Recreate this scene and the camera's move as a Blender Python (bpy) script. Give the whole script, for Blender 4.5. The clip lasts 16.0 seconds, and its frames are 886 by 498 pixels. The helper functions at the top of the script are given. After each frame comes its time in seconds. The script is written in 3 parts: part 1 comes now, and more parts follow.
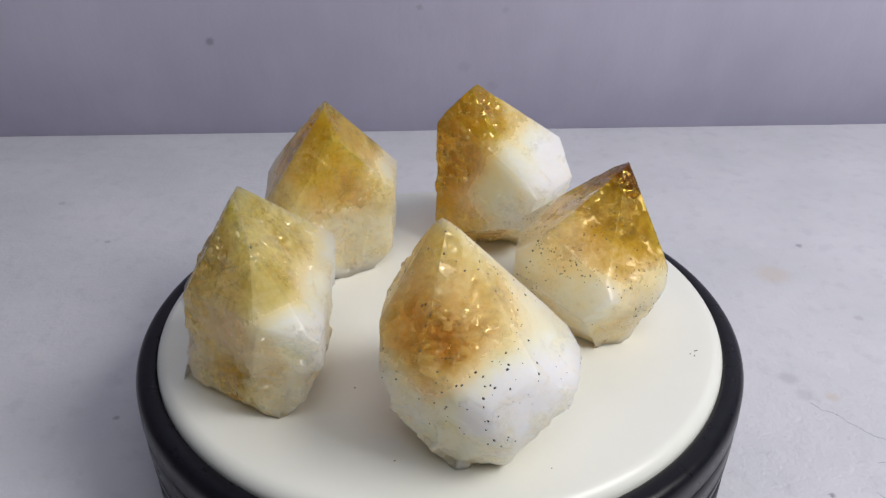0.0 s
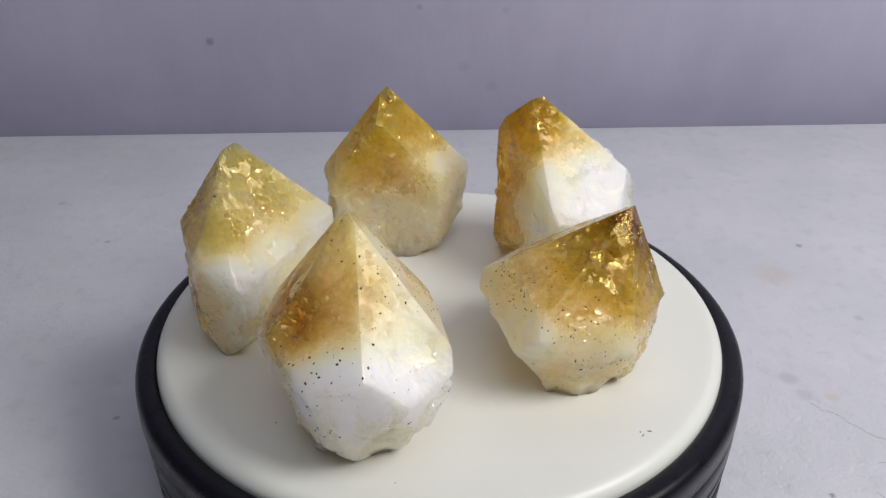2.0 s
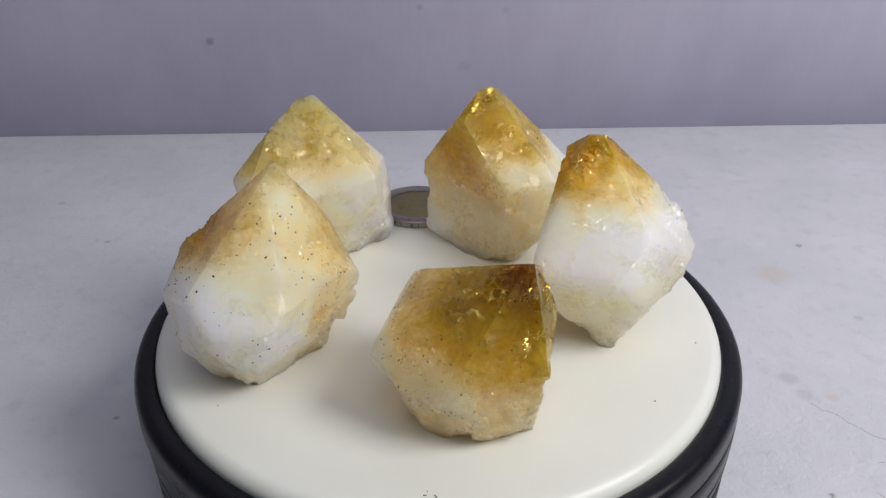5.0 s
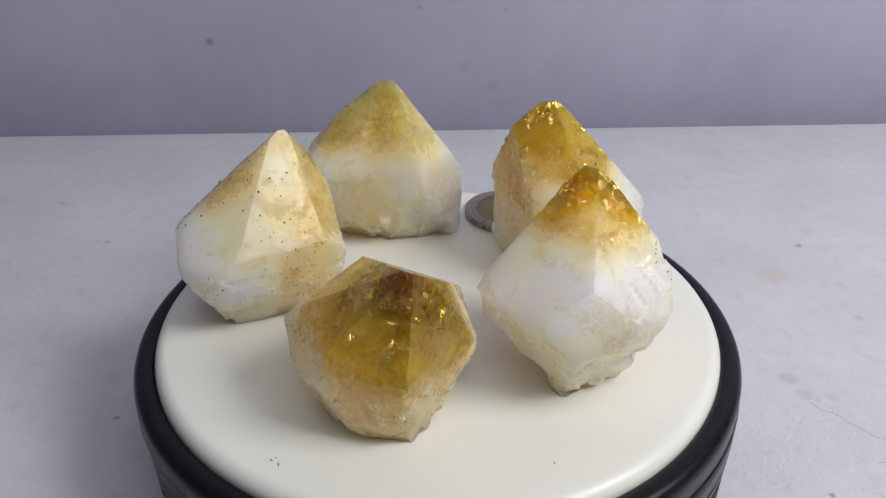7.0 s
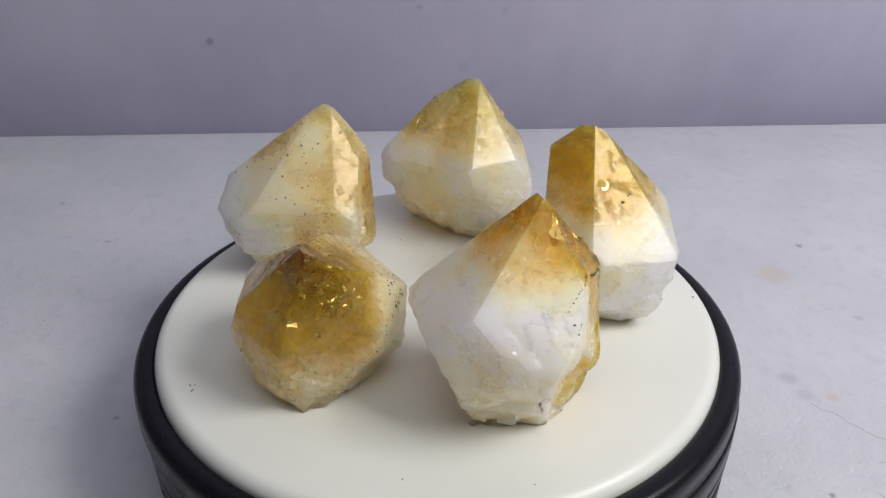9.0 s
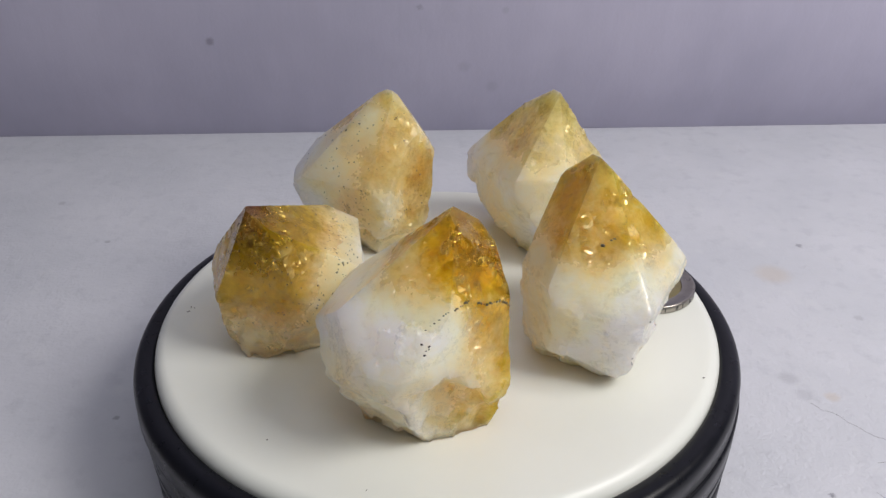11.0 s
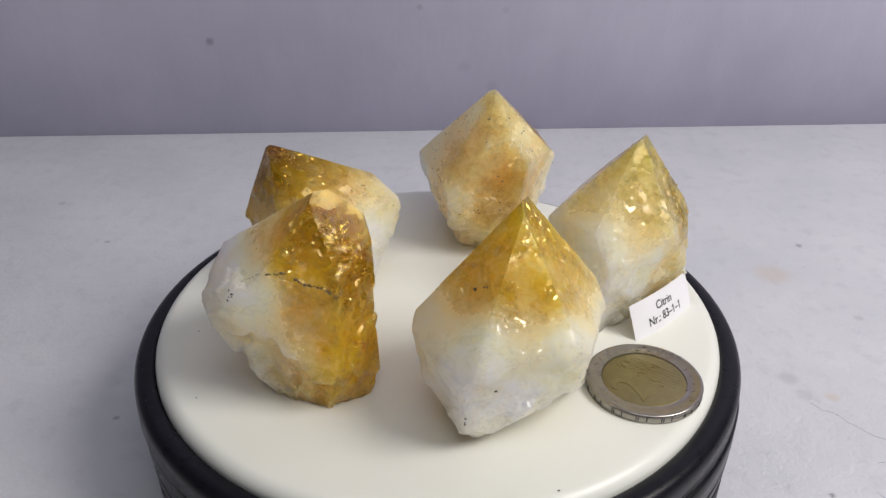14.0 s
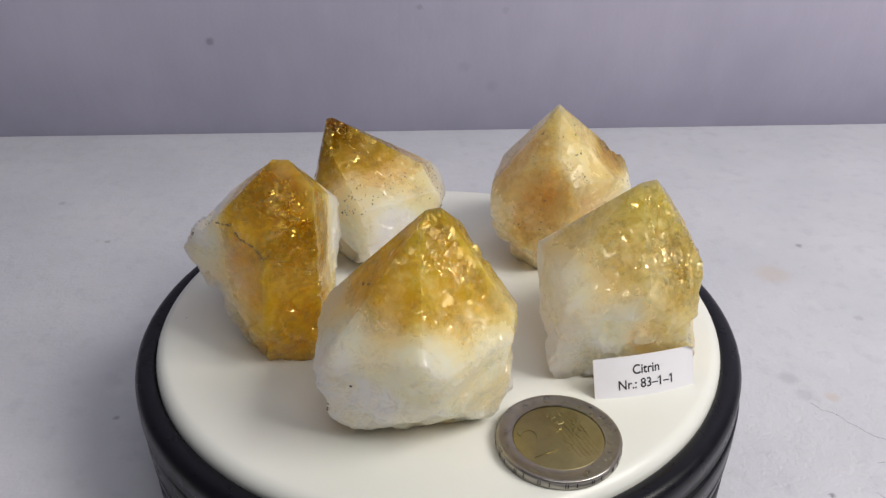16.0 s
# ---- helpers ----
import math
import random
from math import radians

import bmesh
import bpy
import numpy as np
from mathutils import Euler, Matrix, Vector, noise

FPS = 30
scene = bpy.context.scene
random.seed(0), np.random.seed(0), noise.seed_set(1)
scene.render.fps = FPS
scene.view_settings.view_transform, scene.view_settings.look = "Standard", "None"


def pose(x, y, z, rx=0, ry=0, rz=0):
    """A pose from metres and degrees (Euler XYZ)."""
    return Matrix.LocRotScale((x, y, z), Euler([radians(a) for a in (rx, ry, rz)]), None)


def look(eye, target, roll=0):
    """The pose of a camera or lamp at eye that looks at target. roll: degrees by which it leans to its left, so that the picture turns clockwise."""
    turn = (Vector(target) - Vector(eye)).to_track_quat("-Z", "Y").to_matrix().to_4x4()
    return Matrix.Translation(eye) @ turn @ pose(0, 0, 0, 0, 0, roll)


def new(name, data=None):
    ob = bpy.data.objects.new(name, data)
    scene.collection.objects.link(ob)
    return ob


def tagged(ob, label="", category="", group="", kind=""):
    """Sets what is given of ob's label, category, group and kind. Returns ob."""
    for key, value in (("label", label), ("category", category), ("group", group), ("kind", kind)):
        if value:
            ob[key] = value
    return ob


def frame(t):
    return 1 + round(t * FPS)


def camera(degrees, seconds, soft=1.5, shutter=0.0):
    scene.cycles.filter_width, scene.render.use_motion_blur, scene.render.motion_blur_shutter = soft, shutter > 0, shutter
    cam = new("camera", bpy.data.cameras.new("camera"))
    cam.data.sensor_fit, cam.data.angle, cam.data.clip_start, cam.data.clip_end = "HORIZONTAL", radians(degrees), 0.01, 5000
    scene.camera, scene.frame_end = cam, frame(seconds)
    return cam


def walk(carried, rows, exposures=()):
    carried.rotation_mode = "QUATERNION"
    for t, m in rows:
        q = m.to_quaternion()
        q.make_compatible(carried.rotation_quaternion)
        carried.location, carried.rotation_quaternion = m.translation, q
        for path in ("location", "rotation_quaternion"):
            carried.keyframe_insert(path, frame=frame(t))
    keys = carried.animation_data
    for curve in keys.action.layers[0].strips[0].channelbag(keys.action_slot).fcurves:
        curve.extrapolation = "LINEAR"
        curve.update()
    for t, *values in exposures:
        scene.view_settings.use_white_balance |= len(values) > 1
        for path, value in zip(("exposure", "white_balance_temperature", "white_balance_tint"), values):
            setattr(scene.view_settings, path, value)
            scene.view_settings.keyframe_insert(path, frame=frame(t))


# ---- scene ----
from mathutils.bvhtree import BVHTree

cam = camera(56.87, 16.0, soft=1.4)
EYE = look((0, -0.17569, 0.11885), (0.0041415, 0.690143, -0.3814657), -0.1376)
walk(cam, [(0, EYE), (16, EYE)], [(0, 0.02, 6500, 10), (1, -0.02, 6500, 10), (2.5, -0.08, 6500, 10), (4, -0.06, 6500, 10), (6.5, -0.01, 6500, 10), (7.2, -0.02, 6500, 10), (8, -0.12, 6500, 10), (9, -0.03, 6520, 10), (12, 0.03, 6640, 10), (16, 0.06, 6780, 10)])


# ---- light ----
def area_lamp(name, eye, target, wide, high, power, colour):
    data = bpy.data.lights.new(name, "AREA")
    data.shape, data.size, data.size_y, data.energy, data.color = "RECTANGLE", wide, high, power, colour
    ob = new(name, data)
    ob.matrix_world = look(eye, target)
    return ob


area_lamp("lamp_softbox", (0.385, -0.18, 0.44), (0, 0.02, 0), 0.26, 0.26, 2.75, (1.0, 0.965, 0.95))
# unseen fill from above, added to lift the shadows
area_lamp("lamp_fill", (0.2, -0.7, 1.55), (0.2, -0.7, 0), 1.0, 1.0, 6.4, (0.94, 0.96, 1.0))
world = bpy.data.worlds.new("world")
scene.world = world
world.use_nodes = True
world.node_tree.nodes["Background"].inputs[0].default_value = (0.8, 0.82, 0.9, 1)
world.node_tree.nodes["Background"].inputs[1].default_value = 0.25


# ---- materials ----
class Nodes:
    """Short hand for building a node material."""

    def __init__(self, name):
        self.mat = bpy.data.materials.new(name)
        self.mat.use_nodes = True
        self.tree = self.mat.node_tree
        self.bsdf = self.tree.nodes["Principled BSDF"]

    def add(self, kind, **values):
        node = self.tree.nodes.new(kind)
        for key, value in values.items():
            setattr(node, key, value)
        return node

    def link(self, a, b):
        self.tree.links.new(a, b)

    def put(self, socket, value):
        if hasattr(value, "node"):
            self.link(value, socket)
        else:
            socket.default_value = value

    def coords(self):
        return self.add("ShaderNodeTexCoord").outputs["Object"]

    def noise(self, vector, scale, detail=4, rough=0.55, distort=0.0):
        n = self.add("ShaderNodeTexNoise")
        self.put(n.inputs["Vector"], vector)
        n.inputs["Scale"].default_value, n.inputs["Detail"].default_value = scale, detail
        n.inputs["Roughness"].default_value, n.inputs["Distortion"].default_value = rough, distort
        return n.outputs["Fac"]

    def voronoi(self, vector, scale, feature="F1", out="Distance", rand=1.0):
        n = self.add("ShaderNodeTexVoronoi", feature=feature)
        self.put(n.inputs["Vector"], vector)
        n.inputs["Scale"].default_value, n.inputs["Randomness"].default_value = scale, rand
        return n.outputs[out]

    def ramp(self, value, low, high, a=0.0, b=1.0):
        n = self.add("ShaderNodeMapRange")
        n.interpolation_type = "SMOOTHSTEP"
        for socket, v in zip(n.inputs, (value, low, high, a, b)):
            self.put(socket, v)
        return n.outputs[0]

    def math(self, op, a, b=0.0, c=0.0, clamp=False):
        n = self.add("ShaderNodeMath", operation=op, use_clamp=clamp)
        for socket, v in zip(n.inputs, (a, b, c)):
            self.put(socket, v)
        return n.outputs[0]

    def vmath(self, op, a, b=(0, 0, 0), out=0):
        n = self.add("ShaderNodeVectorMath", operation=op)
        self.put(n.inputs[0], a)
        self.put(n.inputs[1], b)
        return n.outputs[out]

    def mix(self, fac, a, b):
        n = self.add("ShaderNodeMix", data_type="RGBA")
        self.put(n.inputs[0], fac)
        self.put(n.inputs[6], a if hasattr(a, "node") else (*a, 1))
        self.put(n.inputs[7], b if hasattr(b, "node") else (*b, 1))
        return n.outputs[2]

    def bump(self, height, strength, distance):
        n = self.add("ShaderNodeBump")
        n.inputs["Distance"].default_value = distance
        self.put(n.inputs["Strength"], strength)
        self.put(n.inputs["Height"], height)
        return n.outputs[0]

    def set(self, **values):
        for key, value in values.items():
            self.put(self.bsdf.inputs[key.replace("_", " ")], value)
        return self.mat


def plain(name, colour, rough=0.5, metal=0.0, grain=0.08, scale=400, bump=0.0, gloss=0.5):
    m = Nodes(name)
    c = m.coords()
    n = m.noise(c, scale)
    dark = tuple(v * (1 - grain) for v in colour)
    light = tuple(min(1, v * (1 + grain)) for v in colour)
    m.bsdf.inputs["Specular IOR Level"].default_value = gloss
    m.set(Base_Color=m.mix(n, dark, light), Metallic=metal, Roughness=m.ramp(n, 0.2, 0.8, rough * 0.85, min(1, rough * 1.15)))
    if bump:
        m.set(Normal=m.bump(n, 0.6, bump))
    return m.mat


def spots(m, c, col, marks, tone, axes):
    """Small marks (u, v, radius in mm, strength) on a flat surface, with ragged edges."""
    rag = m.math("MULTIPLY", m.math("SUBTRACT", m.noise(c, 900, 3), 0.5), 0.0022)
    flat = m.vmath("MULTIPLY", c, axes)
    for place, rad, strength in marks:
        d = m.math("ADD", m.vmath("DISTANCE", flat, place, out=1), rag)
        col = m.mix(m.ramp(d, rad, rad * 0.3, 0.0, strength), col, tone)
    return col


def wall_paint():
    m = Nodes("lilac_grey_wall_paint")
    c = m.coords()
    fine, broad = m.noise(c, 700, 3), m.noise(c, 16, 4)
    streak = m.noise(m.vmath("MULTIPLY", c, (70, 70, 16)), 1.0, 4)
    brush = m.noise(m.vmath("MULTIPLY", c, (200, 200, 60)), 1.0, 3)
    col = m.mix(m.ramp(broad, 0.3, 0.7), (0.415, 0.405, 0.52), (0.475, 0.46, 0.58))
    col = m.mix(m.math("MULTIPLY", m.ramp(streak, 0.35, 0.8), 0.4), col, (0.40, 0.385, 0.495))
    col = spots(m, c, col, [((-0.1034, 0, 0.0158), 0.0026, 0.6), ((-0.0089, 0, 0.0302), 0.0019, 0.35), ((0.0114, 0, 0.0021), 0.004, 0.15),
                            ((0.0249, 0, -0.0085), 0.004, 0.14), ((0.0295, 0, 0.0287), 0.0022, 0.2)], (0.17, 0.16, 0.21), (1, 0, 1))
    h = m.math("ADD", m.math("MULTIPLY", fine, 0.25), m.math("ADD", streak, m.math("MULTIPLY", brush, 0.35)))
    m.set(Base_Color=col, Roughness=0.6, Normal=m.bump(h, 0.22, 0.0009))
    return m.mat


def table_paint():
    m = Nodes("pale_grey_painted_table")
    c = m.coords()
    fine, mid, broad = m.noise(c, 900, 4), m.noise(c, 150, 6, 0.6), m.noise(c, 22, 4)
    col = m.mix(m.ramp(broad, 0.3, 0.7), (0.575, 0.59, 0.64), (0.63, 0.64, 0.69))
    col = m.mix(m.math("MULTIPLY", m.ramp(mid, 0.52, 0.7), 0.4), col, (0.50, 0.51, 0.565))
    col = m.mix(m.math("MULTIPLY", m.ramp(m.noise(c, 60, 5, 0.6), 0.6, 0.72), 0.35), col, (0.68, 0.69, 0.72))
    col = spots(m, c, col, [((0.1358, 0.0918, 0), 0.0018, 0.6), ((-0.1573, 0.1302, 0), 0.0022, 0.3), ((-0.09, -0.0022, 0), 0.0012, 0.6),
                            ((0.137, 0.044, 0), 0.0022, 0.25), ((0.1026, 0.0134, 0), 0.004, 0.25), ((0.1045, 0.006, 0), 0.0035, 0.2),
                            ((0.0965, -0.032, 0), 0.0010, 0.8), ((-0.127, 0.0974, 0), 0.0016, 0.4)], (0.22, 0.22, 0.26), (1, 1, 0))
    col = spots(m, c, col, [((0.1185, 0.0715, 0), 0.0085, 0.4), ((0.112, 0.005, 0), 0.003, 0.4)], (0.56, 0.47, 0.38), (1, 1, 0))
    h = m.math("ADD", m.math("MULTIPLY", fine, 0.45), mid)
    m.set(Base_Color=col, Roughness=m.ramp(mid, 0.3, 0.7, 0.45, 0.65), Normal=m.bump(h, 0.62, 0.0009))
    return m.mat


def citrine(name, tones, clear=(0.2, 0.7), glint=1.0):
    """Quartz that goes from milky white to clear amber with its iron content: tones = colours at 0, 0.3, 0.55, 0.78 and 1."""
    m = Nodes(name)
    c = m.coords()
    iron = m.add("ShaderNodeAttribute", attribute_name="iron").outputs["Fac"]
    wob, cloud, fine = m.noise(c, 110, 5, 0.6, 0.8), m.noise(c, 330, 5, 0.65, 1.2), m.noise(c, 900, 3)
    level = m.math("ADD", iron, m.math("MULTIPLY", m.math("SUBTRACT", wob, 0.5), 0.30))
    level = m.math("ADD", level, m.math("MULTIPLY", m.math("SUBTRACT", cloud, 0.5), m.ramp(iron, 0.2, 0.6, 0.12, 0.26)), clamp=True)
    level = m.math("ADD", level, m.math("MULTIPLY", m.math("SUBTRACT", fine, 0.5), m.ramp(iron, 0.1, 0.5, 0.05, 0.12)), clamp=True)
    ramp = m.add("ShaderNodeValToRGB")
    m.link(level, ramp.inputs[0])
    stops = ramp.color_ramp.elements
    for i, (at, tone) in enumerate(zip((0.06, 0.3, 0.55, 0.8, 1.0), tones)):
        stop = stops[i] if i < 2 else stops.new(at)
        stop.position, stop.color = at, (*tone, 1)
    col = ramp.outputs[0]
    grain = m.noise(c, 75, 4, 0.6, 0.5)
    col = m.mix(m.ramp(grain, 0.42, 0.72, 0.0, 0.2), col, m.mix(0.35, col, (0.42, 0.39, 0.33)))
    # noise puts a deeper tone and an inner glow into the amber's colour
    depth = m.math("MULTIPLY", m.ramp(m.noise(c, 190, 4, 0.6, 1.5), 0.48, 0.68), m.ramp(iron, 0.3, 0.6))
    col = m.mix(m.math("MULTIPLY", depth, 0.45), col, m.mix(0.5, col, tones[3]))
    glow_wisp = m.math("MULTIPLY", m.ramp(m.noise(m.vmath("ADD", c, (0.7, 0.2, 0.4)), 260, 4, 0.6, 1.5), 0.54, 0.7), m.ramp(iron, 0.25, 0.5))
    col = m.mix(m.math("MULTIPLY", glow_wisp, 0.3), col, (0.97, 0.80, 0.42))
    gold = m.ramp(level, 0.15, 0.8)
    cloudy = m.ramp(m.noise(m.vmath("ADD", c, (0.1, 0.5, 0.3)), 85, 5, 0.62, 0.9), 0.46, 0.70)
    col = m.mix(m.math("MULTIPLY", cloudy, m.ramp(gold, 0, 1, 0.22, 0.0)), col, (0.97, 0.87, 0.73))
    window = m.add("ShaderNodeAttribute", attribute_name="window").outputs["Fac"]
    window = m.math("MULTIPLY", window, m.ramp(cloud, 0.35, 0.6, 0.5, 1.0))
    # the polished skin is smooth; under it lie broken planes at all angles
    striae = m.noise(m.vmath("MULTIPLY", c, (90, 90, 1300)), 1.0, 3, 0.6, 0.4)
    skin = m.bump(m.math("ADD", m.math("MULTIPLY_ADD", fine, 0.2, m.math("MULTIPLY", striae, 0.22)), wob), m.ramp(m.vmath("DOT_PRODUCT", c, (0, 0, 1), out=1), 0.014, 0.030, 0.24, 0.11), 0.0010)
    geo = m.add("ShaderNodeNewGeometry").outputs["Normal"]
    noise_col = m.add("ShaderNodeTexNoise")
    m.link(c, noise_col.inputs["Vector"])
    noise_col.inputs["Scale"].default_value, noise_col.inputs["Detail"].default_value = 420, 4
    warp = m.vmath("ADD", c, m.vmath("MULTIPLY", m.vmath("SUBTRACT", noise_col.outputs["Color"], (0.5, 0.5, 0.5)), (0.007, 0.007, 0.004)))

    def broken(scale, lean):
        cell = m.voronoi(warp, scale, out="Color")
        tilt = m.vmath("MULTIPLY", m.vmath("SUBTRACT", cell, (0.5, 0.5, 0.5)), (lean, lean, lean))
        return m.vmath("NORMALIZE", m.vmath("ADD", geo, tilt))

    patch = m.math("MULTIPLY", m.math("MULTIPLY_ADD", window, 0.15, m.ramp(gold, 0, 1, 0.3, 1.0), clamp=True), m.ramp(m.noise(c, 110, 4, 0.6, 0.8), 0.45, 0.58, 0.08, 1.0))
    inner = m.add("ShaderNodeMix", data_type="VECTOR")
    m.link(patch, inner.inputs[0])
    m.link(skin, inner.inputs[4])
    m.link(broken(300, 0.8), inner.inputs[5])
    m.set(Base_Color=col, Roughness=m.ramp(gold, 0, 1, 0.30, 0.12), IOR=1.54, Specular_IOR_Level=0.25, Specular_Tint=m.mix(gold, (1.0, 0.98, 0.95), (1.0, 0.76, 0.25)),
          Coat_Weight=m.ramp(gold, 0, 1, 0.2, 0.12), Coat_Roughness=m.ramp(cloud, 0.3, 0.7, 0.04, 0.09), Coat_IOR=1.5, Coat_Normal=skin,
          Subsurface_Weight=1.0, Subsurface_Radius=(1.0, 0.95, 0.85), Subsurface_Scale=m.ramp(gold, 0, 1, 0.017, 0.022), Subsurface_Anisotropy=0.7,
          Transmission_Weight=m.math("MULTIPLY_ADD", m.math("MAXIMUM", window, m.math("MULTIPLY", cloudy, 0.6)), 0.22, m.ramp(gold, 0, 1, *clear), clamp=True), Normal=inner.outputs[1])
    base = m.bsdf.outputs[0]
    for scale, share, amount, lean in ((900, 0.20, 0.31, 1.5), (2300, 0.32, 0.32, 1.4)):
        sep = m.add("ShaderNodeSeparateColor")
        m.link(m.voronoi(m.vmath("ADD", warp, (0.3, 0.1, 0.2)), scale * 0.7, out="Color"), sep.inputs[0])
        on = m.math("GREATER_THAN", sep.outputs[0], 1 - share)
        fac = m.math("MULTIPLY", m.math("MULTIPLY", on, patch), amount * glint)
        gloss = m.add("ShaderNodeBsdfGlossy")
        gloss.inputs["Roughness"].default_value = 0.16
        m.link(m.mix(gold, (1.0, 0.98, 0.95), (1.0, 0.74, 0.14)), gloss.inputs["Color"])
        m.link(broken(scale, lean), gloss.inputs["Normal"])
        mixer = m.add("ShaderNodeMixShader")
        m.link(fac, mixer.inputs[0])
        m.link(base, mixer.inputs[1])
        m.link(gloss.outputs[0], mixer.inputs[2])
        base = mixer.outputs[0]
    m.link(base, m.tree.nodes["Material Output"].inputs[0])
    return m.mat


WALL, TABLE = wall_paint(), table_paint()
ROOM = plain("off_white_room_paint", (0.55, 0.54, 0.56), 0.8, scale=8)
IVORY = plain("ivory_white_plastic", (0.77, 0.79, 0.735), 0.36, grain=0.03, scale=60)
BLACK = plain("black_plastic", (0.006, 0.0065, 0.010), 0.30, grain=0.3, scale=300, gloss=0.22)
NICKEL = plain("coin_nickel", (0.36, 0.335, 0.30), 0.30, 1.0, 0.25, 500, 0.00005)
BRASS = plain("coin_brass", (0.34, 0.29, 0.14), 0.40, 1.0, 0.25, 500, 0.00005)
PAPER = plain("white_paper", (0.82, 0.82, 0.86), 0.8, grain=0.03, scale=500)
INK = plain("black_ink", (0.015, 0.015, 0.02), 0.6)
DUST = plain("grey_dust", (0.16, 0.15, 0.14), 0.9)
FLECK = plain("dark_iron_mineral", (0.035, 0.02, 0.012), 0.5)


# ---- building helpers ----
def part(name, bm, material, parent=None, label="", smooth=False):
    mesh = bpy.data.meshes.new(name)
    bm.to_mesh(mesh)
    bm.free()
    mesh.materials.append(material)
    if smooth:
        mesh.shade_smooth()
    ob = new(name, mesh)
    ob.parent = parent
    return tagged(ob, label)


def block(x0, x1, y0, y1, z0, z1, bevel=0.0):
    bm = bmesh.new()
    bmesh.ops.create_cube(bm, size=1)
    for v in bm.verts:
        v.co = Vector((x0 + (v.co.x + 0.5) * (x1 - x0), y0 + (v.co.y + 0.5) * (y1 - y0), z0 + (v.co.z + 0.5) * (z1 - z0)))
    if bevel:
        bmesh.ops.bevel(bm, geom=bm.edges[:], offset=bevel, segments=2, affect="EDGES", profile=0.5)
    return bm


def lathe(profile, steps=160):
    """A turned body from (radius, height) in millimetres, from the top centre outwards and down."""
    bm = bmesh.new()
    rings = []
    for r, z in profile:
        if r == 0:
            rings.append([bm.verts.new((0, 0, z / 1000))])
        else:
            rings.append([bm.verts.new((r / 1000 * math.cos(2 * math.pi * i / steps), r / 1000 * math.sin(2 * math.pi * i / steps), z / 1000)) for i in range(steps)])
    for a, b in zip(rings, rings[1:]):
        for i in range(steps):
            j = (i + 1) % steps
            if len(a) == 1:
                bm.faces.new((a[0], b[i], b[j]))
            elif len(b) == 1:
                bm.faces.new((a[i], b[0], a[j]))
            else:
                bm.faces.new((a[i], b[i], b[j], a[j]))
    return bm


def arc(cx, cz, r, a0, a1, n=6):
    return [(cx + r * math.cos(radians(a0 + (a1 - a0) * i / n)), cz + r * math.sin(radians(a0 + (a1 - a0) * i / n))) for i in range(n + 1)]


# ---- the place ----
TABLE_Z = -0.035


def wall_bent_for_shade():
    """The back wall: upright above, its foot drawn back under the table's far edge in a soft curve, added so that it
    shades darker downwards.
    """
    profile, y, z = [(0.0, -0.9), (0.0, TABLE_Z - 0.002)], 0.0, TABLE_Z - 0.002
    while z < 0.06:
        lean = radians(30) * min(1, max(0, (0.036 - z) / 0.073)) ** 1.15
        y, z = y - 0.002 * math.tan(lean), z + 0.002
        profile.append((y, z))
    profile += [(y, 1.6), (0.06, 1.6), (0.06, -0.9)]
    bm = bmesh.new()
    ends = [[bm.verts.new((x, py, pz)) for py, pz in profile] for x in (-1.5, 1.5)]
    for i in range(len(profile)):
        j = (i + 1) % len(profile)
        bm.faces.new((ends[0][i], ends[1][i], ends[1][j], ends[0][j]))
    for ring in ends:
        bm.faces.new(ring)
    bmesh.ops.recalc_face_normals(bm, faces=bm.faces[:])
    return bm


wall = part("wall_back", wall_bent_for_shade(), WALL, None, "", True)
wall.data.set_sharp_from_angle(angle=0.6)
wall.matrix_world = pose(0, 0.2108, 0, 0, 0, 1.6)
tagged(wall, "lilac-grey painted wall with faint streaks behind the table", "wall", kind="structure")
table = part("tabletop", block(-1.0, 1.0, -0.7, 0.25, TABLE_Z - 0.03, TABLE_Z), TABLE)
tagged(table, "pale grey painted tabletop with scuffs and hairline cracks", "table top", kind="structure")
for nm, box in (("wall_left", (-1.56, -1.5, -2.2, 0.4, -0.9, 1.6)), ("wall_right", (1.5, 1.56, -2.2, 0.4, -0.9, 1.6)),
                ("wall_front", (-1.56, 1.56, -2.26, -2.2, -0.9, 1.6)), ("ceiling", (-1.56, 1.56, -2.26, 0.4, 1.6, 1.66)), ("floor", (-1.56, 1.56, -2.26, 0.4, -0.96, -0.9))):
    tagged(part(nm, block(*box), ROOM), "plain off-white painted room surface", nm.split("_")[0], kind="structure")

# ---- turntable ----
turntable = tagged(new("turntable"), "round black plastic display turntable with an ivory white top", "turntable")
turntable.location = (0, 0, 0)
plate = part("top_plate", lathe([(0, 0), (40, 0), (63, 0), (66.5, -0.06)] + arc(67.3, -3.26, 3.2, 86, 0, 10) + [(70.5, -6)]), IVORY, turntable, "glossy ivory white round plate", True)
rim = part("rim", lathe([(70.55, -6.0), (70.6, -3.4), (71.2, -2.9)] + arc(72.9, -5.8, 2.9, 90, 0, 8) + [(75.9, -9.6), (75.5, -10.2), (72, -10.3)]), BLACK, turntable, "rounded black plastic rim", True)
base = part("base", lathe([(72, -10.4), (75.4, -10.5), (75.8, -11), (75.8, -17.2), (75.5, -17.5), (74.6, -17.6), (74.6, -18.2), (75.4, -18.3), (75.7, -18.6), (75.6, -21.2), (74.6, -21.4), (74.6, -22), (75.4, -22.1), (75.2, -34.2), (74.6, -35), (0, -35)]), BLACK, turntable, "", True)


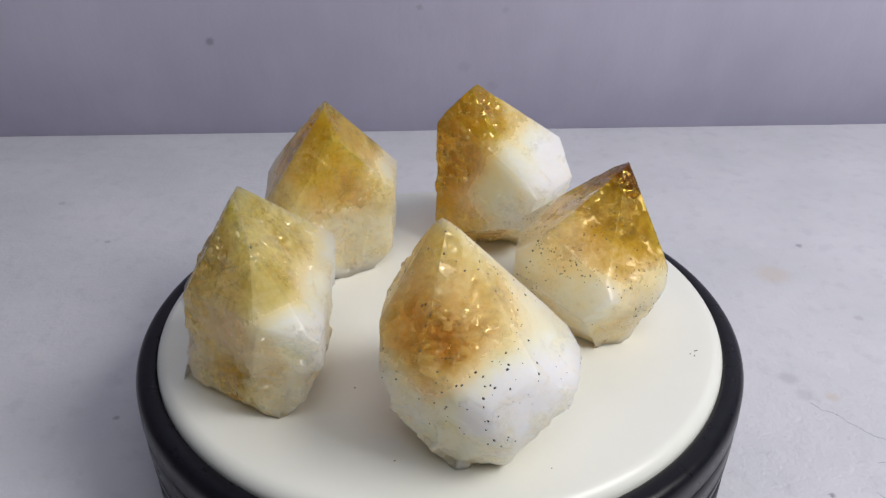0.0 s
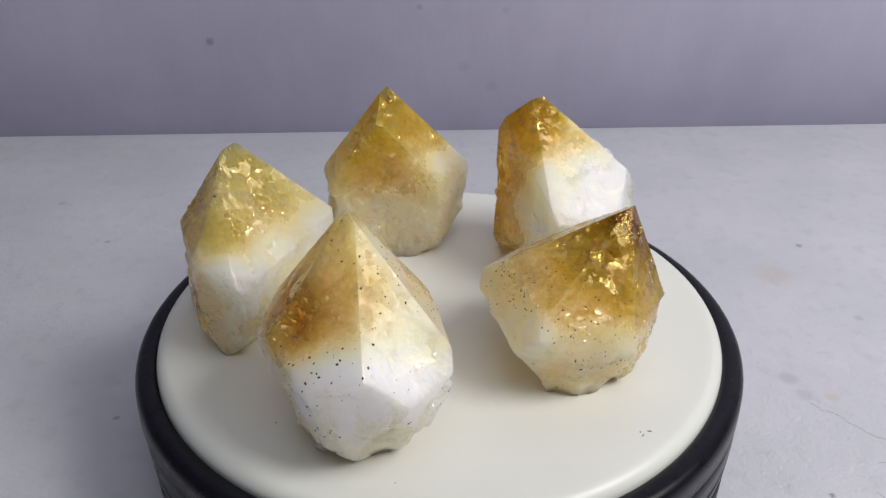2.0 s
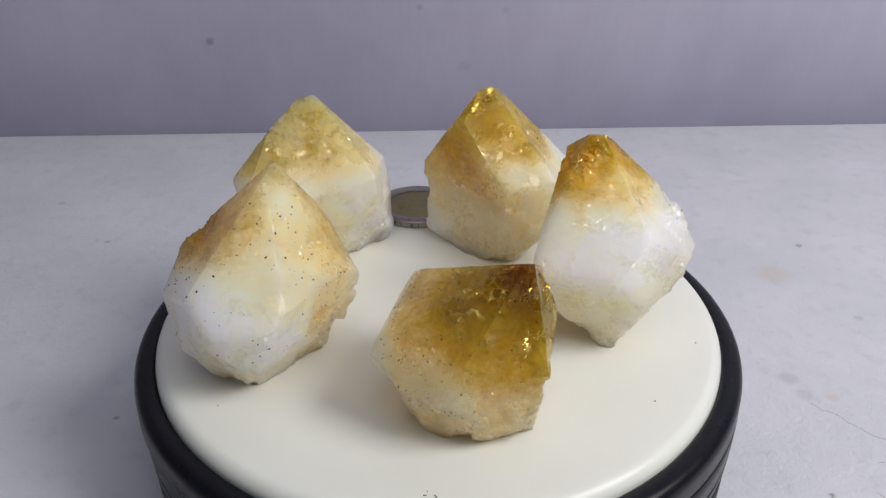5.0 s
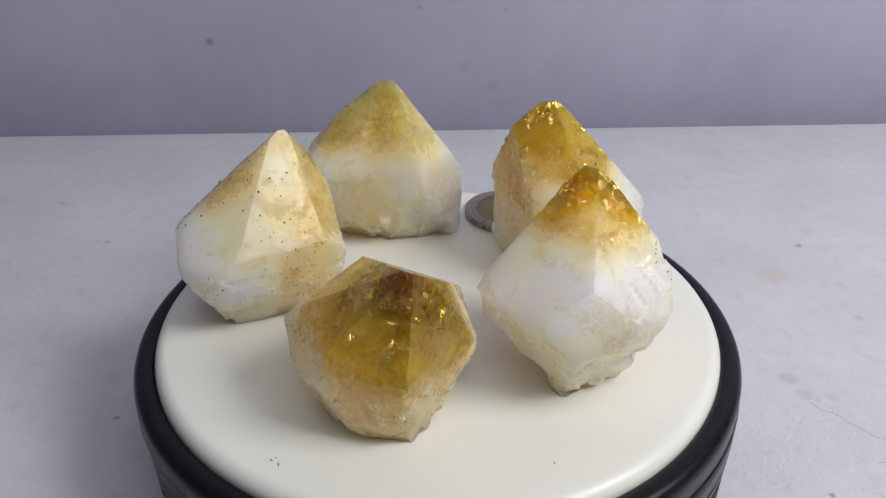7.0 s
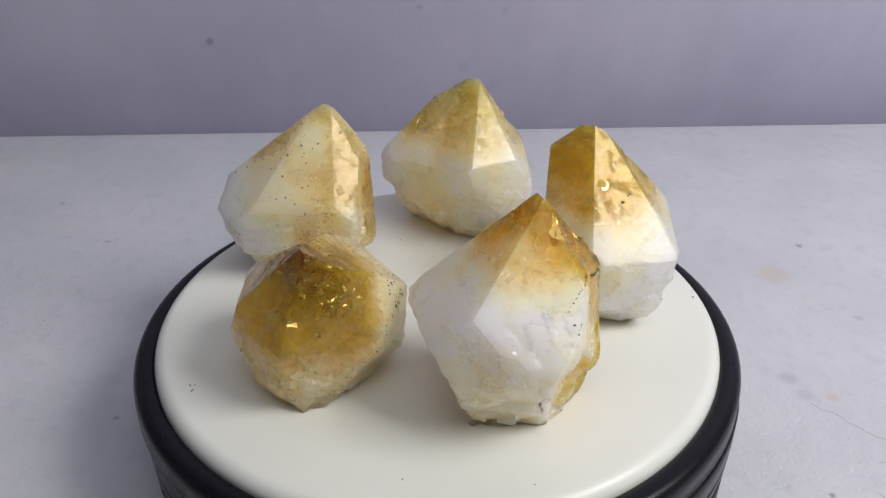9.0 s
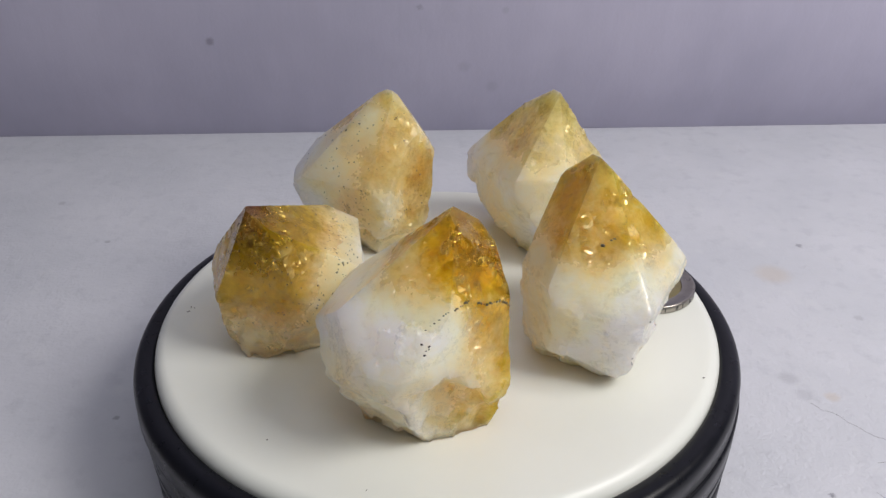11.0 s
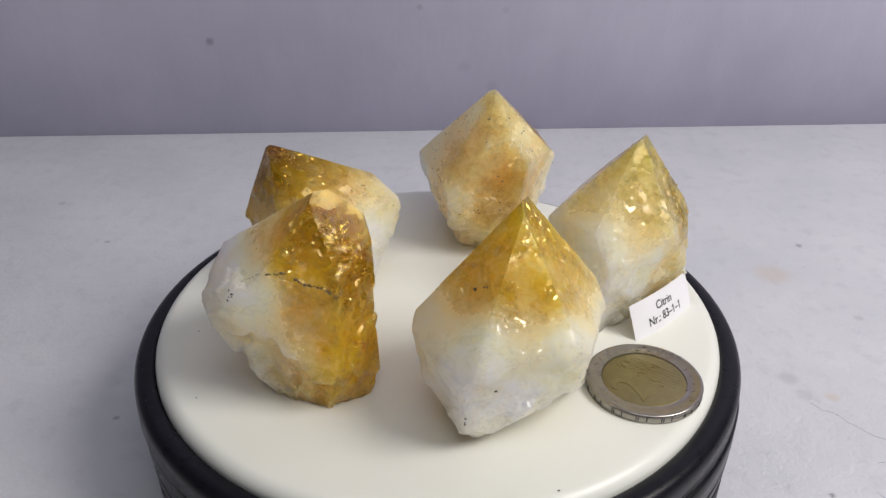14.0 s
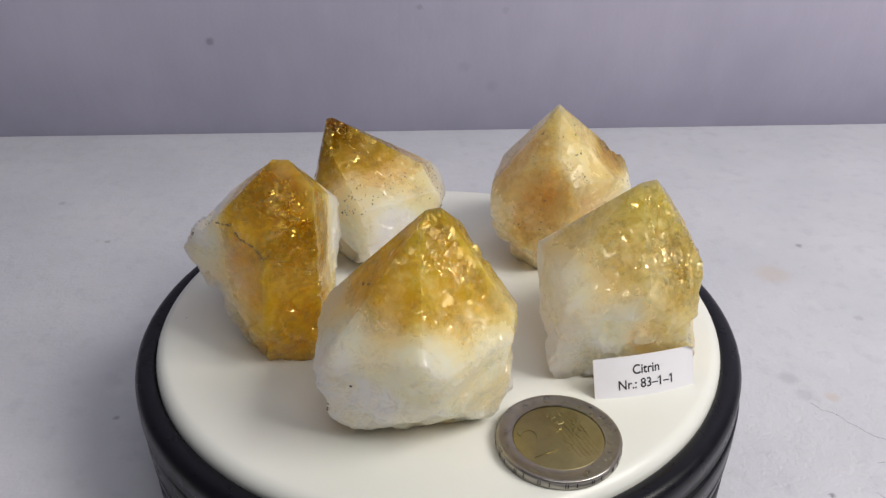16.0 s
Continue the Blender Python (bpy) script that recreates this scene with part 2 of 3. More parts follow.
def dust(x, y, wide, high, turn):
    bm = block(-wide / 2000, wide / 2000, -high / 2000, high / 2000, 0, 0.00012, 0.00005)
    bmesh.ops.transform(bm, matrix=pose(x / 1000, y / 1000, -0.00002, 0, 0, turn), verts=bm.verts)
    return part("dust_fleck", bm, DUST, plate)


for x, y, w, h, a in ((61.0, -19.0, 0.9, 0.25, 20), (60.2, -20.9, 0.7, 0.22, 70), (-9.2, -54.7, 0.35, 0.25, 0), (49.0, 34.8, 0.35, 0.3, 0), (-48.1, 47.2, 0.5, 0.35, 30),
                      (-19.2, -32.0, 0.35, 0.3, 0), (59.4, -20.2, 0.3, 0.25, 0), (22, -57, 0.3, 0.2, 40), (33, 55, 0.3, 0.2, 10)):
    dust(x, y, w, h, a)

# ---- crystals ----
def crystal_mesh(planes, bites, breaks, steps, seed, chip=1.0, cell=7.0):
    """A rough crystal cut out of a block by planes (azimuth, elevation of the normal, distance in mm from a point 20 mm up), with hollows
    broken out of it by balls (x, y, z, radius in mm), a chipped foot, splintered skin round the places in breaks (x, y, z, radius)
    and low angular growth steps (place, normal, width, height, rise)."""
    bm = block(-0.04, 0.04, -0.04, 0.04, 0, 0.07)
    for az, el, d in planes:
        a, e = radians(az), radians(el)
        n = Vector((math.cos(e) * math.cos(a), math.cos(e) * math.sin(a), math.sin(e)))
        cut = bmesh.ops.bisect_plane(bm, geom=bm.verts[:] + bm.edges[:] + bm.faces[:], plane_co=n * d / 1000 + Vector((0, 0, 0.02)), plane_no=n, clear_outer=True)
        edges = [g for g in cut["geom_cut"] if isinstance(g, bmesh.types.BMEdge)]
        if edges:
            bmesh.ops.contextual_create(bm, geom=edges)
    bmesh.ops.remove_doubles(bm, verts=bm.verts[:], dist=0.0002)
    bmesh.ops.triangulate(bm, faces=bm.faces[:])
    for limit in (0.012, 0.006, 0.003, 0.0016, 0.0009):
        for _ in range(2):
            long = [e for e in bm.edges if e.calc_length() > limit]
            if long:
                bmesh.ops.subdivide_edges(bm, edges=long, cuts=1)
                bmesh.ops.triangulate(bm, faces=[f for f in bm.faces if len(f.verts) > 3])
    bmesh.ops.recalc_face_normals(bm, faces=bm.faces[:])
    bm.normal_update()
    top = max(v.co.z for v in bm.verts)
    rng = random.Random(seed)
    shift = Vector((rng.random() * 5, rng.random() * 5, rng.random() * 5))
    for _ in range(3):
        low = [v for v in bm.verts if 0.0004 < v.co.z < (0.56 + 0.16 * noise.noise(v.co * 90 + shift)) * top]
        bmesh.ops.smooth_vert(bm, verts=low, factor=0.5, use_axis_x=True, use_axis_y=True, use_axis_z=True)
    for x, y, z, r in bites:
        mid, r = Vector((x, y, z)) / 1000, r / 1000
        for v in bm.verts:
            away = v.co - mid
            reach = r * (1 + 0.16 * noise.noise(v.co * 260 + shift))
            if away.length < reach:
                v.co = mid + away.normalized() * reach
                v.co.z = max(0.0, v.co.z)
    for middle, normal, wide, high, rise in steps:
        n, mid = Vector(normal).normalized(), Vector(middle) / 1000
        across = Vector((0, 0, 1)).cross(n).normalized()
        up = n.cross(across)
        for v in bm.verts:
            away = (v.co - mid) * 1000
            if abs(away.dot(across) + 0.2 * away.dot(up)) < wide / 2 and abs(away.dot(up)) < high / 2 and abs(away.dot(n)) < 2.5:
                v.co += n * rise / 1000
    bm.normal_update()
    moves = []
    for v in bm.verts:
        low = min(1, max(0, (0.66 * top - v.co.z) / (0.3 * top)))
        down = min(1, max(0, 0.45 - v.normal.z) * 1.6)
        rough = (0.05 + 0.95 * low * down) * chip
        q = v.co * 1000 / cell + shift
        dist, near = noise.voronoi(q + noise.noise_vector(q * 0.8) * 0.5)
        tilt = noise.cell_vector(near[0] * 7.3) - Vector((0.5, 0.5, 0.5))
        step = (q - near[0]).dot(tilt) * 1.7
        q2 = q * 2.7
        dist, near = noise.voronoi(q2)
        tilt = noise.cell_vector(near[0] * 5.1) - Vector((0.5, 0.5, 0.5))
        small = (q2 - near[0]).dot(tilt)
        wave = noise.fractal(v.co * 180 + shift, 1.0, 2.0, 3)
        fine = noise.fractal(v.co * 800 + shift, 1.0, 2.0, 2)
        torn = 0.0
        for bx, by, bz, br in breaks:
            torn = max(torn, min(1, 1.6 * (1 - (v.co * 1000 - Vector((bx, by, bz))).length / br)))
        if torn > 0:
            q3 = v.co * 1000 / 3.0 + noise.noise_vector(v.co * 420) * 0.35 + shift
            near = noise.voronoi(q3)[1]
            splinter = (q3 - near[0]).dot(noise.cell_vector(near[0] * 3.7) - Vector((0.5, 0.5, 0.5)))
            moves.append((v, v.normal * (splinter * 0.0011 + small * 0.0005 - 0.0002) * torn))
        moves.append((v, v.normal * (-0.0003 + step * 0.0012 + small * 0.0005 + wave * 0.0005 + fine * 0.00003) * rough))
    for v, d in moves:
        v.co += d
        v.co.z = max(0.0, v.co.z)
    bmesh.ops.smooth_vert(bm, verts=[v for v in bm.verts if v.co.z < 0.6 * top], factor=0.3, use_axis_x=True, use_axis_y=True, use_axis_z=True)
    return bm


CRYSTALS = []


def crystal(x, y, planes, bites, zones, material, seed, label, breaks=(), windows=(), steps=(), chip=1.0):
    """zones: how much iron colours the stone round a place, as (x, y, z in mm, level);
    breaks: splintered places; windows: places (x, y, z, radius) where the quartz is water-clear."""
    bm = crystal_mesh(planes, bites, breaks, steps, seed, chip)
    z = np.array(zones)
    places = np.array([v.co for v in bm.verts]) * 1000
    weight = 1 / (((places[:, None] - z[None, :, :3]) ** 2).sum(-1) + 16) ** 1.55
    level = (weight * z[:, 3]).sum(1) / weight.sum(1)
    glass = np.zeros(len(places))
    for wx, wy, wz, wr in windows:
        away = np.sqrt(((places - np.array((wx, wy, wz))) ** 2).sum(1))
        glass = np.maximum(glass, np.clip(1.7 * (1 - away / wr), 0, 1))
    ob = part("citrine_crystal", bm, material, None, label, True)
    ob.data.attributes.new("window", "FLOAT", "POINT").data.foreach_set("value", glass.astype(np.float32))
    ob.data.attributes.new("iron", "FLOAT", "POINT").data.foreach_set("value", level.astype(np.float32))
    ob.data.set_sharp_from_angle(angle=0.33)
    ob.location = (x / 1000, y / 1000, 0)
    tagged(ob, "", "crystal", "citrine crystals on the turntable")
    CRYSTALS.append(ob)
    return ob


def scatter(ob, count, size, low, iron_from, seed):
    """Dark mineral grains strewn over a crystal above a height, in drifts."""
    rng = random.Random(seed)
    mesh, level = ob.data, ob.data.attributes["iron"].data
    bm, made = bmesh.new(), 0
    while made < count:
        v = mesh.vertices[rng.randrange(len(mesh.vertices))]
        drift = noise.noise(v.co * 110 + Vector((seed, 0, 0)))
        if v.co.z < low / 1000 or level[v.index].value < iron_from or drift < rng.uniform(-0.35, 0.35):
            continue
        r = size / 2000 * (0.45 + 1.1 * rng.random() ** 2)
        turn = v.normal.to_track_quat("Z", "Y").to_matrix().to_4x4() @ pose(0, 0, 0, 0, 0, rng.uniform(0, 180))
        bmesh.ops.create_icosphere(bm, subdivisions=1, radius=r, matrix=Matrix.Translation(v.co) @ turn @ Matrix.Diagonal((1.3, 0.9, 0.4, 1)))
        made += 1
    part("mineral_fleck", bm, FLECK, ob, "strewn dark brown mineral grains", True)


def flecks(ob, line, count, size, seed):
    """Dark mineral grains strung along a line on a crystal's skin."""
    rng = random.Random(seed)
    tree = BVHTree.FromPolygons([v.co.copy() for v in ob.data.vertices], [tuple(p.vertices) for p in ob.data.polygons])
    bm = bmesh.new()
    for i in range(count):
        s = (i + 0.5 * rng.random()) / max(1, count) * (len(line) - 1)
        k = min(int(s), len(line) - 2)
        at = Vector(line[k]).lerp(Vector(line[k + 1]), s - k) / 1000 + Vector([(rng.random() - 0.5) * 0.0004 for _ in range(3)])
        spot, normal = tree.find_nearest(at)[:2]
        r = size / 2000 * (0.5 + rng.random())
        turn = normal.to_track_quat("Z", "Y").to_matrix().to_4x4()
        bmesh.ops.create_icosphere(bm, subdivisions=1, radius=r, matrix=Matrix.Translation(spot) @ turn @ Matrix.Diagonal((1.4, 1.0, 0.5, 1)))
    part("mineral_fleck", bm, FLECK, ob, "dark brown mineral grains", True)


pale = crystal(6.4, -45.0, [(344, 45, 14.9), (42, 36, 15.7), (72, 33, 18.8), (112, 35, 22.3), (174, 31, 19.7), (214, 41, 17.6), (275, 48, 15.1), (349, -14, 21.0), (42, -9, 16.5), (124, 6, 18.8), (175, -8, 16.5), (242, -12, 16.6), (298, 0, 19.3), (34, -32, 17.8), (94, -33, 21.7), (161, -26, 19.2), (215, -39, 20.0), (273, -37, 21.2), (323, -31, 20.4)],
        [(-21.8, -1.3, 3.0, 8.0), (8.3, 19.4, 3.0, 8.0), (-21.7, -2.6, 3.0, 9.0), (-7.4, -18.4, 37.0, 10.4), (18.4, 17.8, 12.6, 10.4)],
        [(-5, 6, 44, 0.53), (14, -11, 10, 0.15), (0, 23, 17, 0.18), (-16, -10, 21, 0.13), (13, 9, 25, 0.27), (-12, 14, 24, 0.65), (-5, -12, 30, 0.82), (1, -20, 20, 0.02), (0, 19, 29, 0.5), (16, -8, 23, 0.07), (-4, 15, 3, 0.3), (3, -4, 36, 0.53), (18, 4, 14, 0.03), (9, 13, 14, 0.35), (-8, -1, 38, 0.45), (0, 8, 39, 0.15), (-14, 7, 33, 0.3), (-11, -12, 13, 0.12), (-5, 13, 39, 0.5), (10, 0, 31, 0.2), (-11, -8, 31, 0.78), (12, -15, 20, 0.03), (-7, 19, 14, 0.5), (6, -17, 25, 0.05)],
        citrine("citrine_pale", [(0.985, 0.955, 0.895), (0.98, 0.775, 0.45), (0.99, 0.60, 0.16), (0.86, 0.38, 0.02), (0.50, 0.17, 0.004)], clear=(0.17, 0.6), glint=0.6), 3, "pale milky citrine point with a peach-amber tip and dark specks",
        breaks=[(-8, -11, 29, 9), (-12, -11, 16, 12), (14, -6, 10, 9), (-14, 12, 33, 8), (-2, 20, 18, 9)], windows=[(-8, -11, 31, 9), (-11, 16, 16, 9)])
honey = crystal(38.0, 1.6, [(307, 44, 14.9), (358, 24, 14.4), (60, 14, 11.2), (108, 26, 11.6), (162, 55, 11.5), (241, 34, 19.4), (266, 58, 14.5), (358, -5, 16.8), (62, -7, 11.5), (114, -5, 14.1), (169, 3, 17.7), (236, 14, 22.9), (314, 19, 18.6), (354, -41, 21.9), (95, -30, 15.1), (155, -72, 20.2), (220, -33, 22.2), (285, -23, 25.1), (325, -24, 21.7)],
        [(-0.8, 15.6, 3.0, 8.0), (7.6, -28.2, 3.6, 8.0), (16.6, -19.2, 3.0, 8.0), (-7.9, 13.5, 3.0, 8.0), (20.0, 4.4, 3.0, 7.0), (-15.3, -25.3, 3.0, 8.0)],
        [(8, 1, 36, 1.15), (9, 3, 33, 0.95), (-18, 1, 8, 0.02), (-2, -26, 18, 0.15), (16, -3, 10, 0.35), (-9, -12, 29, 0.47), (4, 10, 22, 0.67), (12, -10, 26, 0.68), (-5, 10, 7, 0.2), (-15, -17, 21, 0.27), (11, -16, 6, 0.3), (-10, 9, 22, 0.3), (15, 2, 21, 0.63), (4, 7, 30, 0.75), (15, -15, 15, 0.15), (10, 6, 9, 0.28), (1, -20, 25, 0.53), (-16, -8, 25, 0.29), (8, -21, 17, 0.26), (-4, -4, 32, 0.65), (-19, -2, 17, 0.02), (-10, -23, 16, 0.15), (3, -12, 30, 0.75), (16, -8, 20, 0.53), (-10, 11, 14, 0.1)],
        citrine("citrine_honey", [(0.985, 0.955, 0.895), (0.98, 0.775, 0.45), (0.80, 0.51, 0.05), (0.50, 0.285, 0.0012), (0.17, 0.04, 0.0004)], clear=(0.22, 0.72), glint=0.8), 4, "squat honey-brown citrine with dark specks and a sharp ridge",
        breaks=[(13, 5, 11, 9), (9, 7, 4, 9), (9, -20, 9, 8), (4, 8, 31, 6)], windows=[(13, 5, 11, 11), (9, 6, 4, 11), (9, -21, 11, 8), (7, 7, 29, 8)])
golden = crystal(15.3, 36.5, [(357, 49, 20.6), (49, 46, 17.5), (151, 40, 20.9), (117, 35, 18.5), (182, 31, 22.6), (257, 36, 19.2), (324, 48, 17.5), (9, 10, 20.2), (48, -11, 20.2), (111, 6, 14.7), (172, 2, 15.8), (233, 1, 12.3), (304, -19, 21.9), (36, -32, 18.0), (95, -17, 15.4), (145, -22, 20.2), (203, -33, 23.0), (263, -49, 16.7), (326, -25, 18.7)],
        [(17.6, -19.3, 13.6, 8.0), (-9.9, 17.1, 3.0, 8.0), (15.3, 14.0, 7.9, 8.0), (6.9, 21.9, 5.4, 9.0), (23.7, 12.0, 7.8, 8.0), (0.5, 24.5, 9.0, 14.5)],
        [(-8, -1, 45, 0.83), (15, -6, 10, 0.15), (-14, 9, 19, 0.61), (1, 15, 29, 0.04), (4, -14, 31, 0.16), (8, 13, 10, 0.1), (-5, -9, 9, 0.5), (-10, -8, 26, 0.82), (17, 2, 28, 0.01), (6, 2, 38, 0.44), (15, -14, 25, 0.05), (-8, 11, 30, 0.54), (3, -17, 18, 0.05), (19, 5, 15, 0.23), (-6, 13, 17, 0.33), (-2, -8, 39, 0.64), (-16, -2, 15, 0.67), (12, -6, 32, 0.02), (-5, 6, 39, 0.72), (-14, 8, 8, 0.58), (4, 16, 19, 0.26), (11, 11, 30, 0.02), (-5, -12, 21, 0.15), (-15, 2, 33, 0.83)],
        citrine("citrine_golden", [(0.985, 0.955, 0.895), (0.98, 0.775, 0.45), (1.0, 0.56, 0.03), (0.96, 0.39, 0.0004), (0.60, 0.16, 0.0003)], clear=(0.17, 0.72)), 5, "white citrine point with a golden tip and a honey side",
        breaks=[(-11, 3, 36, 7), (-15, 4, 28, 8), (-2, -3, 43, 6), (18, 10, 22, 10), (-8, -7, 40, 6)], windows=[(-8, 4, 41, 9), (-15, 3, 30, 12), (18, 9, 24, 9), (-10, -8, 28, 12)],
        steps=[((6.4, 15.2, 29.0), (0.50, 0.49, 0.72), 8.0, 6.5, 0.9), ((10.6, 12.4, 28.0), (0.50, 0.49, 0.72), 5.5, 5.0, 0.6), ((5.2, 15.6, 29.6), (0.50, 0.49, 0.72), 3.4, 3.6, 0.5)])
amber = crystal(-28.8, 27.3, [(354, 35, 16.0), (61, 41, 15.5), (118, 40, 16.3), (187, 36, 16.6), (238, 35, 20.5), (321, 45, 22.2), (359, -3, 16.7), (55, -9, 18.7), (131, -12, 16.3), (187, -8, 17.6), (225, -1, 20.7), (300, -1, 13.1), (37, -44, 20.7), (101, -39, 23.2), (153, -41, 17.4), (215, -64, 23.3), (268, -58, 24.6), (357, -49, 22.6)],
        [(-12.8, -23.8, 15.1, 7.0), (-19.5, 1.1, 3.0, 8.0), (0.4, -22.1, 18.8, 7.0), (-15.9, -18.5, 3.0, 6.0)],
        [(1, -7, 44, 0.72), (4, 19, 17, 0.0), (-7, -19, 4, 0.1), (-14, 8, 25, 0.14), (15, -2, 13, 0.27), (-12, -16, 27, 0.42), (11, 2, 32, 0.64), (-12, 6, 9, 0.15), (0, 16, 26, 0.09), (11, -9, 29, 0.4), (-9, 4, 33, 0.6), (3, -13, 16, 0.2), (-1, -16, 32, 0.59), (-17, -8, 22, 0.13), (-10, -10, 32, 0.58), (14, 8, 24, 0.17), (6, -5, 39, 0.64), (7, -11, 7, 0.25), (0, 3, 41, 0.55), (3, -13, 27, 0.58), (14, -1, 28, 0.15), (10, 14, 8, 0.05), (2, 8, 34, 0.58), (-7, 14, 13, 0.0)],
        citrine("citrine_amber", [(0.985, 0.955, 0.895), (0.98, 0.775, 0.45), (1.0, 0.59, 0.06), (0.96, 0.42, 0.0006), (0.62, 0.19, 0.0003)], clear=(0.2, 0.68)), 6, "golden-topped citrine point with a milky white foot",
        breaks=[(-3, -15, 35, 8), (7, -11, 20, 11), (8, -10, 9, 10), (-5, -4, 40, 8), (-14, 6, 14, 9)], windows=[(7, -11, 18, 13), (8, -10, 8, 11)])
lemon = crystal(-38.7, -25.0, [(353, 41, 14.1), (68, 44, 18.9), (124, 33, 17.2), (183, 31, 15.8), (232, 33, 16.4), (293, 42, 19.9), (1, -3, 14.6), (68, 5, 19.6), (126, -2, 20.2), (178, 9, 15.7), (232, 1, 14.9), (273, -9, 20.2), (26, -27, 16.5), (75, -40, 27.6), (150, -15, 15.6), (238, -43, 22.8), (252, -30, 22.7), (356, -38, 17.9)],
        [(-20.7, -7.7, 12.6, 6.0), (19.3, -19.2, 8.2, 8.0), (13.1, -2.0, 40.1, 9.5), (-16.6, 8.9, 39.0, 9.0)],
        [(-3, 2, 41, 0.6), (6, -18, 8, 0.18), (-2, 22, 13, 0.05), (-15, 1, 23, 0.63), (14, 9, 23, 0.09), (6, -14, 31, 0.67), (7, 12, 32, 0.45), (-14, -8, 9, 0.3), (-7, -13, 20, 0.45), (8, 13, 10, 0.04), (7, 2, 34, 0.54), (-11, 12, 19, 0.12), (13, -15, 20, 0.03), (-5, -15, 8, 0.75), (-9, -6, 31, 0.6), (1, -9, 37, 0.48), (2, 19, 24, 0.1), (-9, 10, 30, 0.46), (14, 1, 10, 0.33), (13, -5, 25, 0.14), (10, -19, 25, 0.08), (-7, 14, 9, 0.07), (4, -19, 13, 0.3), (-14, 5, 14, 0.42)],
        citrine("citrine_lemon", [(0.985, 0.955, 0.895), (0.98, 0.775, 0.45), (1.0, 0.70, 0.20), (1.0, 0.55, 0.015), (0.70, 0.29, 0.001)], clear=(0.2, 0.68)), 7, "pale lemon-yellow citrine with a chipped top and a milky base",
        breaks=[(-6, -11, 31, 12), (-9, 4, 35, 11), (-13, 1, 27, 10), (-5, -14, 12, 11)], windows=[(-6, -11, 29, 13), (-12, 2, 30, 12), (-4, -15, 10, 12)])
scatter(pale, 300, 0.38, 12, 0.0, 21)
scatter(honey, 700, 0.33, 9, 0.25, 22)
flecks(golden, [(4.5, 13.8, 32.2), (-1.7, 13.3, 34.2), (-4.9, 11.5, 34.5)], 18, 0.36, 1)
flecks(golden, [(-6.5, 11.3, 33.4), (-8.5, 11.2, 32.4), (-11.9, 9.9, 31.9), (-14.4, 8.7, 29.4), (-14.6, 6.7, 30.8)], 26, 0.4, 2)
flecks(golden, [(5.8, 16.1, 30.0), (5.9, 17.1, 28.5), (4.5, 16.3, 30.7)], 6, 0.4, 3)
flecks(amber, [(4.3, 8.1, 32.8), (4.2, 8.1, 32.8)], 2, 1.1, 4)
flecks(amber, [(2.5, 8.2, 33.7), (1.5, 8.2, 34.0)], 3, 0.4, 5)
flecks(amber, [(-4.2, 17.6, 17.1), (-4.9, 17.5, 17.0)], 3, 0.45, 6)
flecks(amber, [(0.7, 20.5, 10.5), (0.9, 20.5, 9.6), (0.2, 20.5, 9.0)], 4, 0.4, 7)
flecks(lemon, [(1.3, -10.3, 38.6), (1.5, -10.3, 38.2)], 2, 0.5, 8)


# ---- coin ----
def lettering(text, size, depth, squeeze=1.0):
    """Words as a mesh, centred, in the built-in font, lying in the x-y plane."""
    curve = bpy.data.curves.new("text", "FONT")
    curve.offset = size * 0.012 if size < 0.01 else 0.0
    curve.body, curve.size, curve.extrude, curve.align_x, curve.align_y = text, size, depth, "CENTER", "CENTER"
    ob = bpy.data.objects.new("text", curve)
    scene.collection.objects.link(ob)
    bm = bmesh.new()
    bm.from_mesh(ob.evaluated_get(bpy.context.evaluated_depsgraph_get()).to_mesh())
    bpy.data.objects.remove(ob)
    bmesh.ops.scale(bm, vec=(squeeze, 1, 1), verts=bm.verts)
    return bm


def bars(rows, depth):
    """Raised bars (x, y, length, width, turn) in millimetres."""
    bm = bmesh.new()
    for x, y, l, w, a in rows:
        bmesh.ops.create_cube(bm, size=1, matrix=pose(x / 1000, y / 1000, 0, 0, 0, a) @ Matrix.Diagonal((l / 1000, w / 1000, depth / 1000, 1)))
    bmesh.ops.bevel(bm, geom=bm.edges[:], offset=0.00004, segments=1, affect="EDGES")
    return bm


